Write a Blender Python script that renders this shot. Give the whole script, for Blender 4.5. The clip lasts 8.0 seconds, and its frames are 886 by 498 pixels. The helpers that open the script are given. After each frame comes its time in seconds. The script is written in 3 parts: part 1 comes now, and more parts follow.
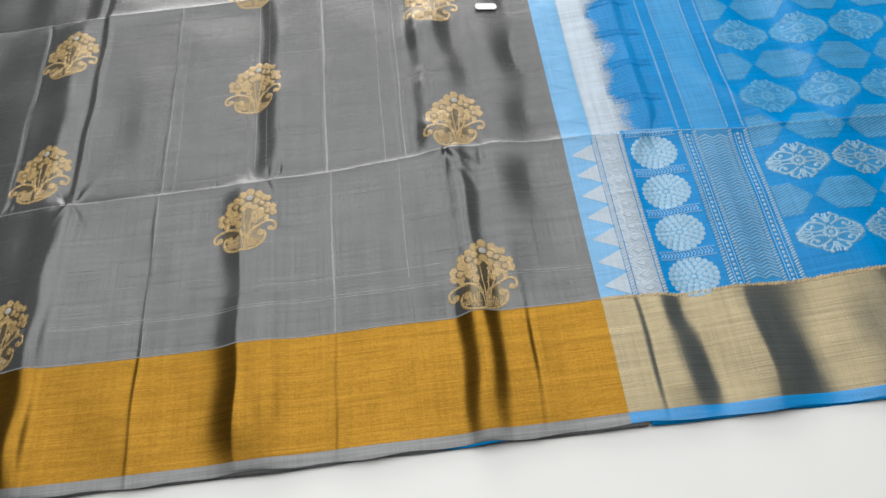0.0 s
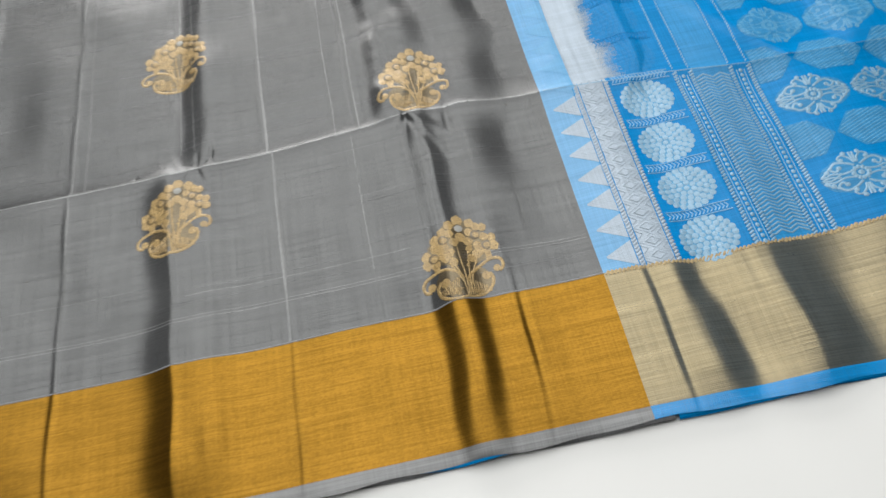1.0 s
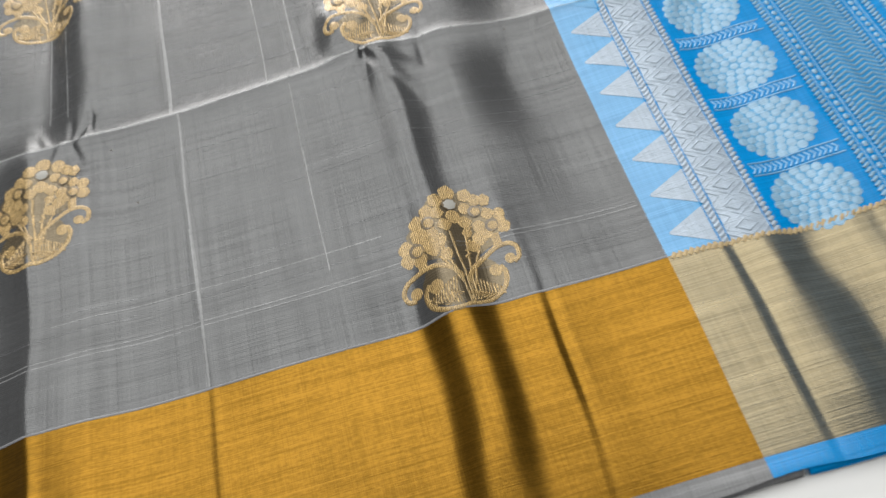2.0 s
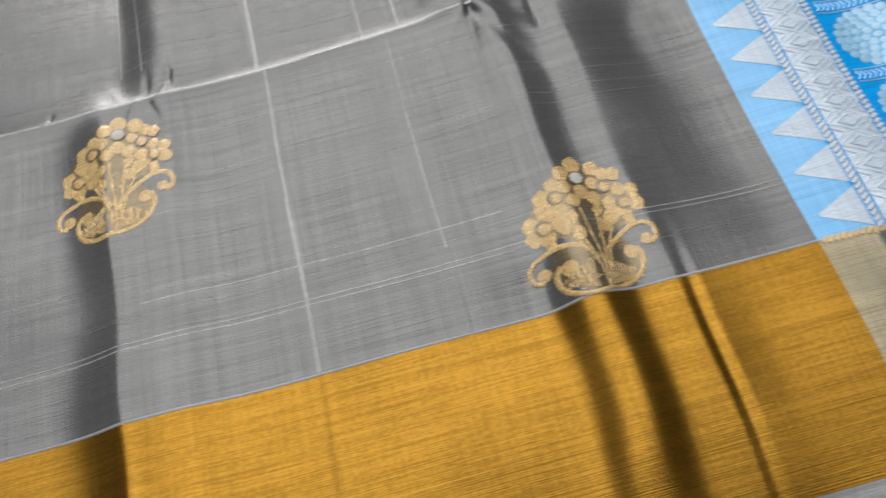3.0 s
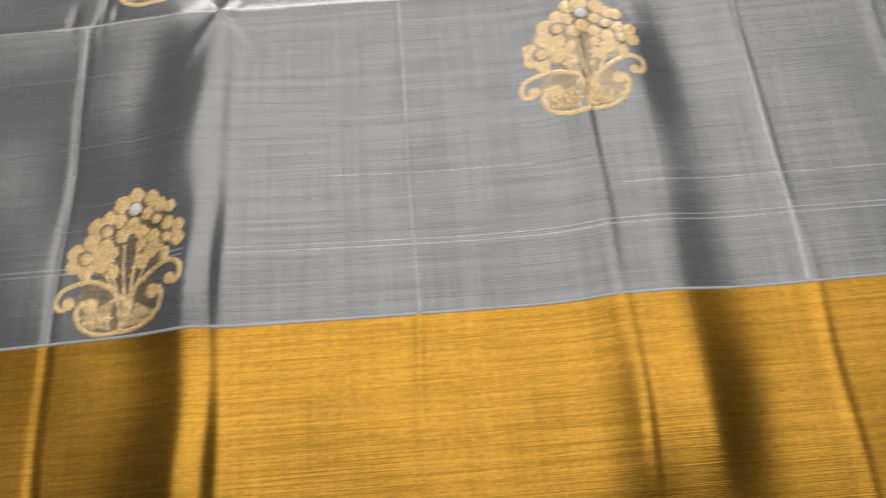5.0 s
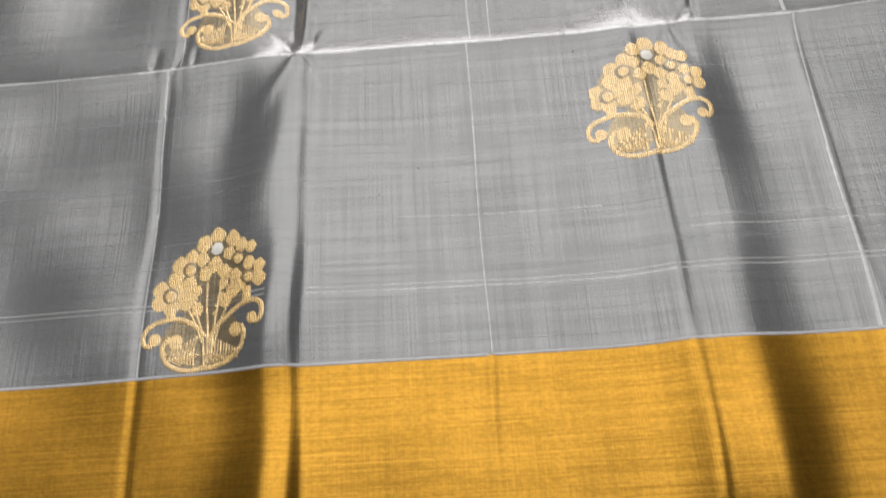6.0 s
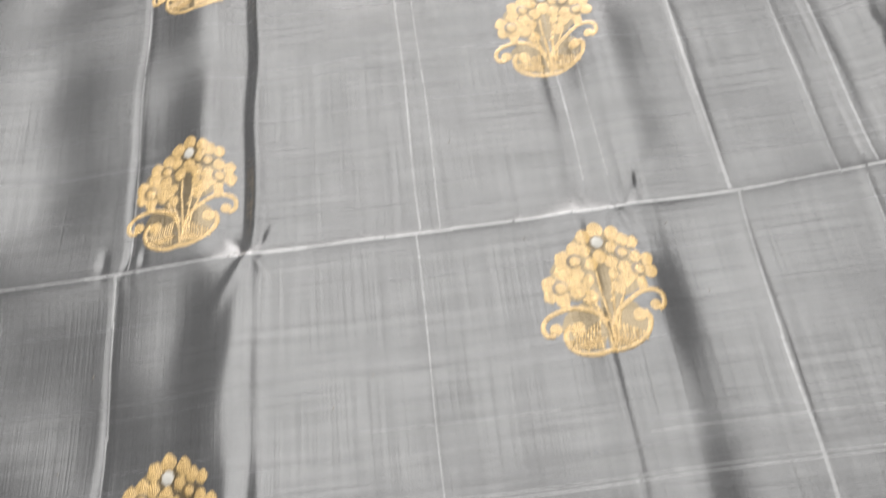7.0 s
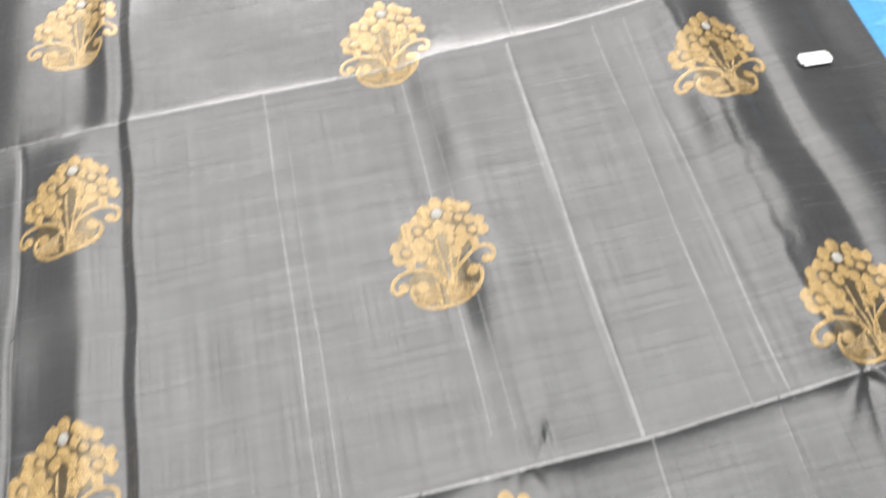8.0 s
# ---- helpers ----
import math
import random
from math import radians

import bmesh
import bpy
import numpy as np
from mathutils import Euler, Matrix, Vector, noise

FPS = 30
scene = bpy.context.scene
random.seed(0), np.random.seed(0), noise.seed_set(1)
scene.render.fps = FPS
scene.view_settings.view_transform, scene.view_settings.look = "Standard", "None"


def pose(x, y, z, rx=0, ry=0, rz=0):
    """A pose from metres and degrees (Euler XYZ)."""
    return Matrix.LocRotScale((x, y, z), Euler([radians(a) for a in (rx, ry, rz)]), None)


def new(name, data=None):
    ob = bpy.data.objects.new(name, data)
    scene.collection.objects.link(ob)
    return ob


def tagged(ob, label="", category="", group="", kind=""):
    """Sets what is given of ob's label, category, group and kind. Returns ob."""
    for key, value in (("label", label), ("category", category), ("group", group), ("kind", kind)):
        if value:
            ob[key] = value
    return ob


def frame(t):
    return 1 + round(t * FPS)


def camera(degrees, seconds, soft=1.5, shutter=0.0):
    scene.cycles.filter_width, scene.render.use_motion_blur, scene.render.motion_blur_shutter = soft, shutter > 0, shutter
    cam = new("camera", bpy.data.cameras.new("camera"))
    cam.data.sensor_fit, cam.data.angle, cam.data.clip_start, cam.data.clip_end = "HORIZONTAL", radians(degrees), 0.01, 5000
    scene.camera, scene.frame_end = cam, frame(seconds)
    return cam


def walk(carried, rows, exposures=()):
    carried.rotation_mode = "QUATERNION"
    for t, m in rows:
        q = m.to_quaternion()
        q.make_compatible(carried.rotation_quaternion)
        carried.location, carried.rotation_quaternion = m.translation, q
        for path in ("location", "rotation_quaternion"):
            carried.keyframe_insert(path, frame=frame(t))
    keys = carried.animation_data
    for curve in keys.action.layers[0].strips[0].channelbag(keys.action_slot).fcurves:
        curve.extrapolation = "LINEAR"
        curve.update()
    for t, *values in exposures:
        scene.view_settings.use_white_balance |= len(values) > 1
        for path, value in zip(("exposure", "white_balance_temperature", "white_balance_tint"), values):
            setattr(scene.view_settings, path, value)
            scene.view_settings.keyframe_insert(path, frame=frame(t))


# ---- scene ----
cam = camera(68.49, 8.0, soft=1.45, shutter=0.5)
# seconds, eye in metres, yaw, pitch and roll in degrees
ROWS = [
    (0, 0.4141, -0.4205, 0.5727, 2.12, -61.63, -9.30),
    (0.5, 0.4057, -0.4178, 0.5342, -1.13, -61.02, -8.80),
    (1, 0.4152, -0.3802, 0.4782, -2.28, -62.76, -10.36),
    (1.2, 0.4222, -0.3624, 0.4508, -2.60, -63.24, -11.05),
    (2.3, 0.4058, -0.2880, 0.3071, -5.87, -64.89, -10.79),
    (2.5, 0.3930, -0.2813, 0.3061, -5.99, -65.66, -10.50),
    (3, 0.3513, -0.2680, 0.3058, -5.94, -67.00, -9.27),
    (3.5, 0.3012, -0.2580, 0.3078, -4.17, -69.65, -8.87),
    (4, 0.2420, -0.2605, 0.3088, -1.96, -70.05, -8.50),
    (4.5, 0.1755, -0.2573, 0.3113, -1.50, -70.96, -5.92),
    (5, 0.1180, -0.2633, 0.3032, 0.40, -70.13, -5.23),
    (5.2, 0.1006, -0.2662, 0.3010, 1.22, -69.73, -5.43),
    (6.3, 0.0970, -0.2255, 0.3301, 7.86, -69.26, -11.85),
    (6.5, 0.1038, -0.2065, 0.3367, 6.72, -68.92, -11.51),
    (7, 0.1241, -0.1610, 0.3463, 2.38, -66.68, -9.85),
    (7.5, 0.1504, -0.0902, 0.3701, -2.04, -67.31, -8.44),
    (8, 0.1869, -0.0281, 0.3782, -6.28, -65.98, -7.20),
]
walk(cam, [(t, pose(x, y, z, 90 + pitch, 0, yaw) @ pose(0, 0, 0, 0, 0, roll)) for t, x, y, z, yaw, pitch, roll in ROWS],
     exposures=[(0, -0.06, 6350, 7), (1, -0.02, 6380, 7), (2.5, 0.15, 6420, 8.5), (4, 0.42, 6500, 10), (5, 0.47, 6500, 10), (6.5, 0.78, 6500, 10), (7, 0.82, 6500, 10), (8, 0.70, 6500, 10)])

# ---- light: daylight from a wide window and a ceiling panel, in a plain room ----
world = bpy.data.worlds.new("world")
scene.world = world
world.use_nodes = True
sky = world.node_tree.nodes.new("ShaderNodeTexSky")
sky.sky_type, sky.sun_disc, sky.sun_elevation, sky.sun_rotation = "NISHITA", False, radians(45), radians(180)
world.node_tree.links.new(sky.outputs[0], world.node_tree.nodes["Background"].inputs[0])
world.node_tree.nodes["Background"].inputs[1].default_value = 0.08
PANEL = (0.18, 0.86, 1.88, 3.04, 2.72)  # centre x, y, z, width, depth
WINDOW = (0.20, 2.30, 0.78, 2.2, 1.15)  # centre x, wall y, centre z, width, height
lamp = bpy.data.lights.new("ceiling_panel_lamp", "AREA")
lamp.shape, lamp.size, lamp.size_y, lamp.energy, lamp.color = "RECTANGLE", PANEL[3], PANEL[4], 70.0, (1.0, 0.99, 0.97)
new("ceiling_panel_lamp", lamp).matrix_world = pose(*PANEL[:3])
glow = bpy.data.lights.new("window_daylight", "AREA")
glow.shape, glow.size, glow.size_y, glow.energy, glow.color = "RECTANGLE", WINDOW[3], WINDOW[4], 48.0, (1.0, 0.95, 0.91)
new("window_daylight", glow).matrix_world = pose(WINDOW[0], WINDOW[1] - 0.01, WINDOW[2], -90)


# ---- materials ----
def material(name, base, rough=0.5, metal=0.0, spec=0.5, vary=0.12, scale=60.0, threads=None, bump=0.15, tint=None,
             grain=0.0, ribs=0.0, twill=0.0, coat=0.0):
    """A procedural surface: cloudy variation at two scales, and for cloth fine threads (strength, along x or y)."""
    m = bpy.data.materials.new(name)
    m.use_nodes = True
    nt = m.node_tree
    b = nt.nodes["Principled BSDF"]
    b.inputs["Roughness"].default_value, b.inputs["Metallic"].default_value = rough, metal
    b.inputs["Specular IOR Level"].default_value = spec
    if tint:
        b.inputs["Specular Tint"].default_value = (*tint, 1)
    co = nt.nodes.new("ShaderNodeTexCoord")

    def noise_node(size, stretch=(1, 1, 1), detail=3.0):
        mp = nt.nodes.new("ShaderNodeMapping")
        mp.inputs["Scale"].default_value = stretch
        nt.links.new(co.outputs["Object"], mp.inputs["Vector"])
        n = nt.nodes.new("ShaderNodeTexNoise")
        n.inputs["Scale"].default_value, n.inputs["Detail"].default_value = size, detail
        nt.links.new(mp.outputs[0], n.inputs["Vector"])
        return n.outputs["Fac"]

    def maths(op, a, c):
        n = nt.nodes.new("ShaderNodeMath")
        n.operation = op
        for i, v in enumerate((a, c)):
            if isinstance(v, (int, float)):
                n.inputs[i].default_value = v
            else:
                nt.links.new(v, n.inputs[i])
        return n.outputs[0]

    total = maths("ADD", maths("MULTIPLY", noise_node(scale), 0.6), maths("MULTIPLY", noise_node(scale * 0.12), 0.6))
    height = noise_node(scale * 6)
    if threads:
        along_x = noise_node(1.0, (14, 1500, 1), 1.0)
        along_y = noise_node(1.0, (1300, 14, 1), 1.0)
        bands_x = noise_node(1.0, (3, 260, 1), 4.0)
        bands_y = noise_node(1.0, (240, 3, 1), 4.0)
        weave = maths("ADD", maths("MULTIPLY", along_x, threads[0]), maths("MULTIPLY", along_y, threads[1]))
        bands = maths("ADD", maths("MULTIPLY", bands_x, threads[0]), maths("MULTIPLY", bands_y, threads[1]))
        both = maths("ADD", maths("MULTIPLY", weave, 0.9), maths("MULTIPLY", bands, 0.6))
        total = maths("ADD", maths("MULTIPLY", total, 0.35), maths("MULTIPLY", both, 0.72))
        height = both
        if grain:
            speck = noise_node(1.0, (420, 760, 420), 2.0)
            slub = noise_node(1.0, (60, 620, 1), 2.0)
            speck = maths("ADD", maths("MULTIPLY", speck, 0.6), maths("MULTIPLY", slub, 0.4))
            height = maths("ADD", both, maths("MULTIPLY", speck, min(grain, 0.8)))
            axes = nt.nodes.new("ShaderNodeSeparateXYZ")
            nt.links.new(co.outputs["Object"], axes.inputs[0])
            rib = maths("SINE", maths("ADD", maths("MULTIPLY", axes.outputs[1], 6000.0), maths("MULTIPLY", noise_node(45.0), 14.0)), 0.0)
            rib = maths("MULTIPLY", rib, maths("MULTIPLY", noise_node(18.0), ribs))
            total = maths("ADD", total, rib)
            height = maths("ADD", height, rib)
    if threads:
        middle = 0.21 + 0.54 * (threads[0] + threads[1])
        gloss = maths("ADD", spec * (0.15 - 0.55 * middle), maths("MULTIPLY", total, spec * 2.25))
        nt.links.new(maths("MAXIMUM", gloss, 0.02), b.inputs["Specular IOR Level"])
        nt.links.new(maths("ADD", rough + 0.06, maths("MULTIPLY", total, -0.12)), b.inputs["Roughness"])
    tone, lo, hi = total, 1 - vary * 1.6, 1 + vary * 1.6
    if threads:
        tone = maths("ADD", maths("MULTIPLY", maths("SUBTRACT", total, middle), 1.5), 0.5)
        if grain:
            tone = maths("ADD", tone, maths("MULTIPLY", maths("SUBTRACT", speck, 0.5), grain))
        lo, hi = hi * (1 - vary), hi * (1 + vary)
    ramp = nt.nodes.new("ShaderNodeValToRGB")
    ramp.color_ramp.elements[0].position, ramp.color_ramp.elements[1].position = (0.2, 0.8) if threads else (0.3, 0.85)
    ramp.color_ramp.elements[0].color = (*[max(0.0, c * lo) for c in base], 1)
    ramp.color_ramp.elements[1].color = (*[min(1.0, c * hi) for c in base], 1)
    nt.links.new(tone, ramp.inputs[0])
    nt.links.new(ramp.outputs[0], b.inputs["Base Color"])
    bp = nt.nodes.new("ShaderNodeBump")
    bp.inputs["Strength"].default_value, bp.inputs["Distance"].default_value = bump, 0.0006
    nt.links.new(height, bp.inputs["Height"])
    nt.links.new(bp.outputs[0], b.inputs["Normal"])
    if coat:
        b.inputs["Coat Weight"].default_value, b.inputs["Coat Roughness"].default_value = coat, 0.36
    if twill:
        # raised brocade floats: round cords a millimetre apart, each leaning to both sides
        axes, lean, add, unit = (nt.nodes.new("ShaderNode" + k) for k in ("SeparateXYZ", "CombineXYZ", "VectorMath", "VectorMath"))
        nt.links.new(co.outputs["Object"], axes.inputs[0])
        phase = maths("ADD", maths("MULTIPLY", axes.outputs[0], 6300.0), maths("MULTIPLY", noise_node(300.0), 9.0))
        nt.links.new(maths("MULTIPLY", maths("SINE", phase, 0.0), twill), lean.inputs[0])
        unit.operation = "NORMALIZE"
        nt.links.new(co.outputs["Normal"], add.inputs[0])
        nt.links.new(lean.outputs[0], add.inputs[1])
        nt.links.new(add.outputs[0], unit.inputs[0])
        nt.links.new(unit.outputs[0], bp.inputs["Normal"])
    return m


M_GREY = material("grey_silk", (0.043, 0.0436, 0.0447), 0.35, 0.0, 0.40, 0.18, 40, (1.0, 0.8), 0.15, grain=1.1, ribs=0.24)
M_SELV = material("grey_selvedge_silk", (0.10, 0.10, 0.102), 0.40, 0.0, 0.5, 0.3, 40, (1.0, 0.5), 0.2)
M_GOLD = material("gold_zari", (0.168, 0.085, 0.0086), 0.43, 0.92, 0.4, 0.22, 40, (1.1, 0.5), 0.15, grain=1.7, ribs=0.12)
M_PALE = material("shot_gold_zari", (0.050, 0.062, 0.067), 0.38, 0.0, 1.10, 0.24, 40, (1.2, 0.6), 0.25, tint=(1.0, 0.78, 0.42), grain=1.2)
M_LINE = material("pale_selvedge_thread", (0.20, 0.20, 0.21), 0.5, 0.0, 0.6, 0.15, 200)
# weft stripes and crease lines; the creases' highlight is held in this tone
M_PALEGREY = material("pale_grey_silk", (0.125, 0.125, 0.126), 0.40, 0.0, 0.45, 0.35, 120, (0.8, 1.0), 0.2)
M_SOFT = material("lighter_grey_silk", (0.053, 0.053, 0.054), 0.36, 0.0, 0.42, 0.3, 60, (0.8, 1.0), 0.15)
M_WEFT = material("pale_weft", (0.088, 0.088, 0.092), 0.4, 0.0, 0.5, 0.5, 60, (0.6, 1.0), 0.2)
M_BLUE = material("blue_silk", (0.0005, 0.172, 0.435), 0.40, 0.0, 0.11, 0.16, 40, (0.9, 0.6), 0.25)
M_SKY = material("pale_blue_silk", (0.055, 0.24, 0.46), 0.38, 0.0, 0.48, 0.16, 40, (0.9, 0.6), 0.25)
M_RIM = material("blue_selvedge_silk", (0.008, 0.19, 0.46), 0.34, 0.0, 0.30, 0.2, 40, (0.9, 0.6), 0.25)
# two silk tones that carry the sheen beyond the fold in their colour
M_SHEEN_BLUE = material("sheen_dulled_blue_silk", (0.010, 0.172, 0.415), 0.42, 0.0, 0.10, 0.16, 40, (0.9, 0.6), 0.25)
M_SHEEN_TOOTH = material("sheen_paled_silk", (0.085, 0.275, 0.485), 0.40, 0.0, 0.34, 0.16, 40, (0.9, 0.6), 0.25)
M_SILVER = material("silver_zari", (0.30, 0.355, 0.42), 0.40, 0.1, 0.32, 0.15, 90, (1.0, 0.6), 0.5)
M_DEEP = material("deep_blue_silver_zari", (0.025, 0.20, 0.43), 0.40, 0.0, 0.2, 0.2, 60, (1.0, 0.6), 0.3)
M_HEX = material("slate_blue_zari", (0.030, 0.185, 0.375), 0.45, 0.0, 0.15, 0.2, 90, (1.0, 0.6), 0.4)
M_MED = material("light_silver_zari", (0.18, 0.31, 0.43), 0.42, 0.1, 0.4, 0.15, 90, (1.0, 0.6), 0.5)
M_MUTED = material("blue_silver_zari", (0.14, 0.31, 0.50), 0.42, 0.2, 0.4, 0.15, 90, (1.0, 0.6), 0.5)
M_FLOAT = material("tan_float_threads", (0.052, 0.041, 0.026), 0.36, 0.0, 0.62, 0.30, 120, (1.0, 0.8), 0.35, tint=(1.0, 0.82, 0.56))
M_RIB = material("pale_slate_zari", (0.075, 0.235, 0.40), 0.45, 0.0, 0.2, 0.2, 90, (1.0, 0.6), 0.4)
M_MOTIF = material("gold_brocade", (0.292, 0.198, 0.082), 0.36, 0.60, 0.1, 0.20, 120, (1.0, 0.8), 0.35, twill=0.54, coat=1.0)
M_OUTLINE = material("dark_brocade_thread", (0.085, 0.060, 0.030), 0.4, 0.0, 0.35, 0.25, 150, (1.0, 0.8), 0.3)
M_BEAD = material("white_brocade", (0.36, 0.35, 0.32), 0.5, 0.0, 0.3, 0.1, 200)
M_ROPE = material("tan_zari", (0.40, 0.30, 0.16), 0.5, 0.1, 0.4, 0.3, 400)
M_TABLE = material("white_laminate", (0.84, 0.83, 0.815), 0.45, 0.0, 0.4, 0.015, 8, None, 0.02)
M_PAPER = material("white_paper", (0.85, 0.85, 0.85), 0.7, 0.0, 0.3, 0.03, 80)
M_WALL = material("room_paint", (0.095, 0.093, 0.091), 0.8, 0.0, 0.3, 0.05, 3)
M_FLOOR = material("floor_tile", (0.22, 0.20, 0.18), 0.5, 0.0, 0.4, 0.1, 4)
M_STEEL = material("painted_steel", (0.5, 0.5, 0.5), 0.4, 0.0, 0.5, 0.05, 20)


# ---- mesh helpers ----
def mesh_object(name, verts, faces, mat, parent=None, label="", smooth=True):
    me = bpy.data.meshes.new(name)
    me.from_pydata(verts, [], faces)
    me.materials.append(mat)
    if smooth:
        me.shade_smooth()
    ob = new(name, me)
    ob.parent = parent
    if label:
        tagged(ob, label)
    return ob


def part(name, bm, mat, parent, label=""):
    me = bpy.data.meshes.new(name)
    bm.to_mesh(me)
    bm.free()
    me.materials.append(mat)
    ob = new(name, me)
    ob.parent = parent
    if label:
        tagged(ob, label)
    return ob


def box_bm(x0, x1, y0, y1, z0, z1, bevel=0.0, bm=None):
    bm = bm or bmesh.new()
    made = bmesh.ops.create_cube(bm, size=1.0, matrix=Matrix.Translation(((x0 + x1) / 2, (y0 + y1) / 2, (z0 + z1) / 2))
                                 @ Matrix.Diagonal((x1 - x0, y1 - y0, z1 - z0, 1)))
    if bevel:
        edges = list({e for v in made["verts"] for e in v.link_edges})
        bmesh.ops.bevel(bm, geom=edges, offset=bevel, segments=3, affect="EDGES", profile=0.5)
    return bm


# ---- room and table ----
TOP = -0.0075
FLOOR = TOP - 0.75
def setting(name, bm, mat, label, category):
    return tagged(part(name, bm, mat, None), label, category, kind="structure")


setting("floor", box_bm(-2.5, 3.0, -2.5, 3.0, FLOOR - 0.1, FLOOR), M_FLOOR, "plain dark floor under the table", "floor")
setting("ceiling", box_bm(-2.5, 3.0, -2.5, 3.0, 1.95, 2.05), M_WALL, "plain painted ceiling with a light panel", "ceiling")
NORTH = WINDOW[1]
wx0, wx1, wz0, wz1 = WINDOW[0] - WINDOW[3] / 2, WINDOW[0] + WINDOW[3] / 2, WINDOW[2] - WINDOW[4] / 2, WINDOW[2] + WINDOW[4] / 2
north = box_bm(-2.5, wx0, NORTH, NORTH + 0.15, FLOOR, 1.95)
box_bm(wx1, 3.0, NORTH, NORTH + 0.15, FLOOR, 1.95, bm=north)
box_bm(wx0, wx1, NORTH, NORTH + 0.15, FLOOR, wz0, bm=north)
box_bm(wx0, wx1, NORTH, NORTH + 0.15, wz1, 1.95, bm=north)
setting("wall_north", north, M_WALL, "plain painted wall with a wide window opening", "wall")
for name, b in (("wall_south", (-2.5, 3.0, -2.62, -2.5)), ("wall_west", (-2.62, -2.5, -2.62, NORTH + 0.15)), ("wall_east", (3.0, 3.12, -2.62, NORTH + 0.15))):
    setting(name, box_bm(*b, FLOOR, 1.95), M_WALL, "plain painted wall that closes the room", "wall")
window = setting("window_1", box_bm(wx0, wx1, NORTH + 0.09, NORTH + 0.13, wz0, wz0 + 0.05), M_STEEL, "wide window in the wall beyond the table", "window")
for b in ((wx0, wx1, wz1 - 0.05, wz1), (wx0, wx0 + 0.05, wz0 + 0.05, wz1 - 0.05), (wx1 - 0.05, wx1, wz0 + 0.05, wz1 - 0.05)):
    part("window_frame", box_bm(b[0], b[1], NORTH + 0.09, NORTH + 0.13, b[2], b[3]), M_STEEL, window)

table = tagged(new("display_table"), "white laminate display table under the spread saree", "table")
part("tabletop", box_bm(-1.1, 1.7, -1.0, 1.2, TOP - 0.03, TOP, 0.004), M_TABLE, table, "smooth white laminate tabletop")
for lx in (-1.02, 1.57):
    for ly in (-0.92, 1.07):
        part("leg", box_bm(lx, lx + 0.05, ly, ly + 0.05, FLOOR, TOP - 0.03, 0.005), M_STEEL, table)

panel = tagged(new("ceiling_light"), "wide ceiling light panel with a thin metal frame", "light")
px, py, pz, pw, pd = PANEL
rim = box_bm(px - pw / 2 - 0.04, px + pw / 2 + 0.04, py - pd / 2 - 0.04, py - pd / 2, pz, 1.95)
box_bm(px - pw / 2 - 0.04, px + pw / 2 + 0.04, py + pd / 2, py + pd / 2 + 0.04, pz, 1.95, bm=rim)
box_bm(px - pw / 2 - 0.04, px - pw / 2, py - pd / 2, py + pd / 2, pz, 1.95, bm=rim)
box_bm(px + pw / 2, px + pw / 2 + 0.04, py - pd / 2, py + pd / 2, pz, 1.95, bm=rim)
part("frame", rim, M_STEEL, panel)

# ---- the saree's surface: flat panels between pressed folds ----
SEAM_X, HEM, BAND, BORDER = 0.5450, -0.3045, -0.2940, -0.1855
X0, X1, Y0, Y1 = -0.62, 1.25, HEM, 0.87
_gx = np.arange(-0.9, 1.6, 0.0005)


def profile(slopes):
    """Height along x from slope bumps (centre, half-width, slope) or (centre, width before, width after, slope), level over wide stretches."""
    s = np.zeros_like(_gx)
    for c, *w, a in slopes:
        wide = np.where(_gx < c, w[0], w[-1])
        s += a * np.exp(-np.abs((_gx - c) / wide) ** (2.2 if max(w) > 0.008 else 3))
    k = np.exp(-0.5 * (np.arange(-12, 13) / 1.8) ** 2)
    s = np.convolve(s, k / k.sum(), "same")
    z = np.cumsum(s) * 0.0005
    wide = np.exp(-0.5 * (np.arange(-700, 701) / 125.0) ** 2)
    return z - np.convolve(np.pad(z, 700, "edge"), wide / wide.sum(), "valid")


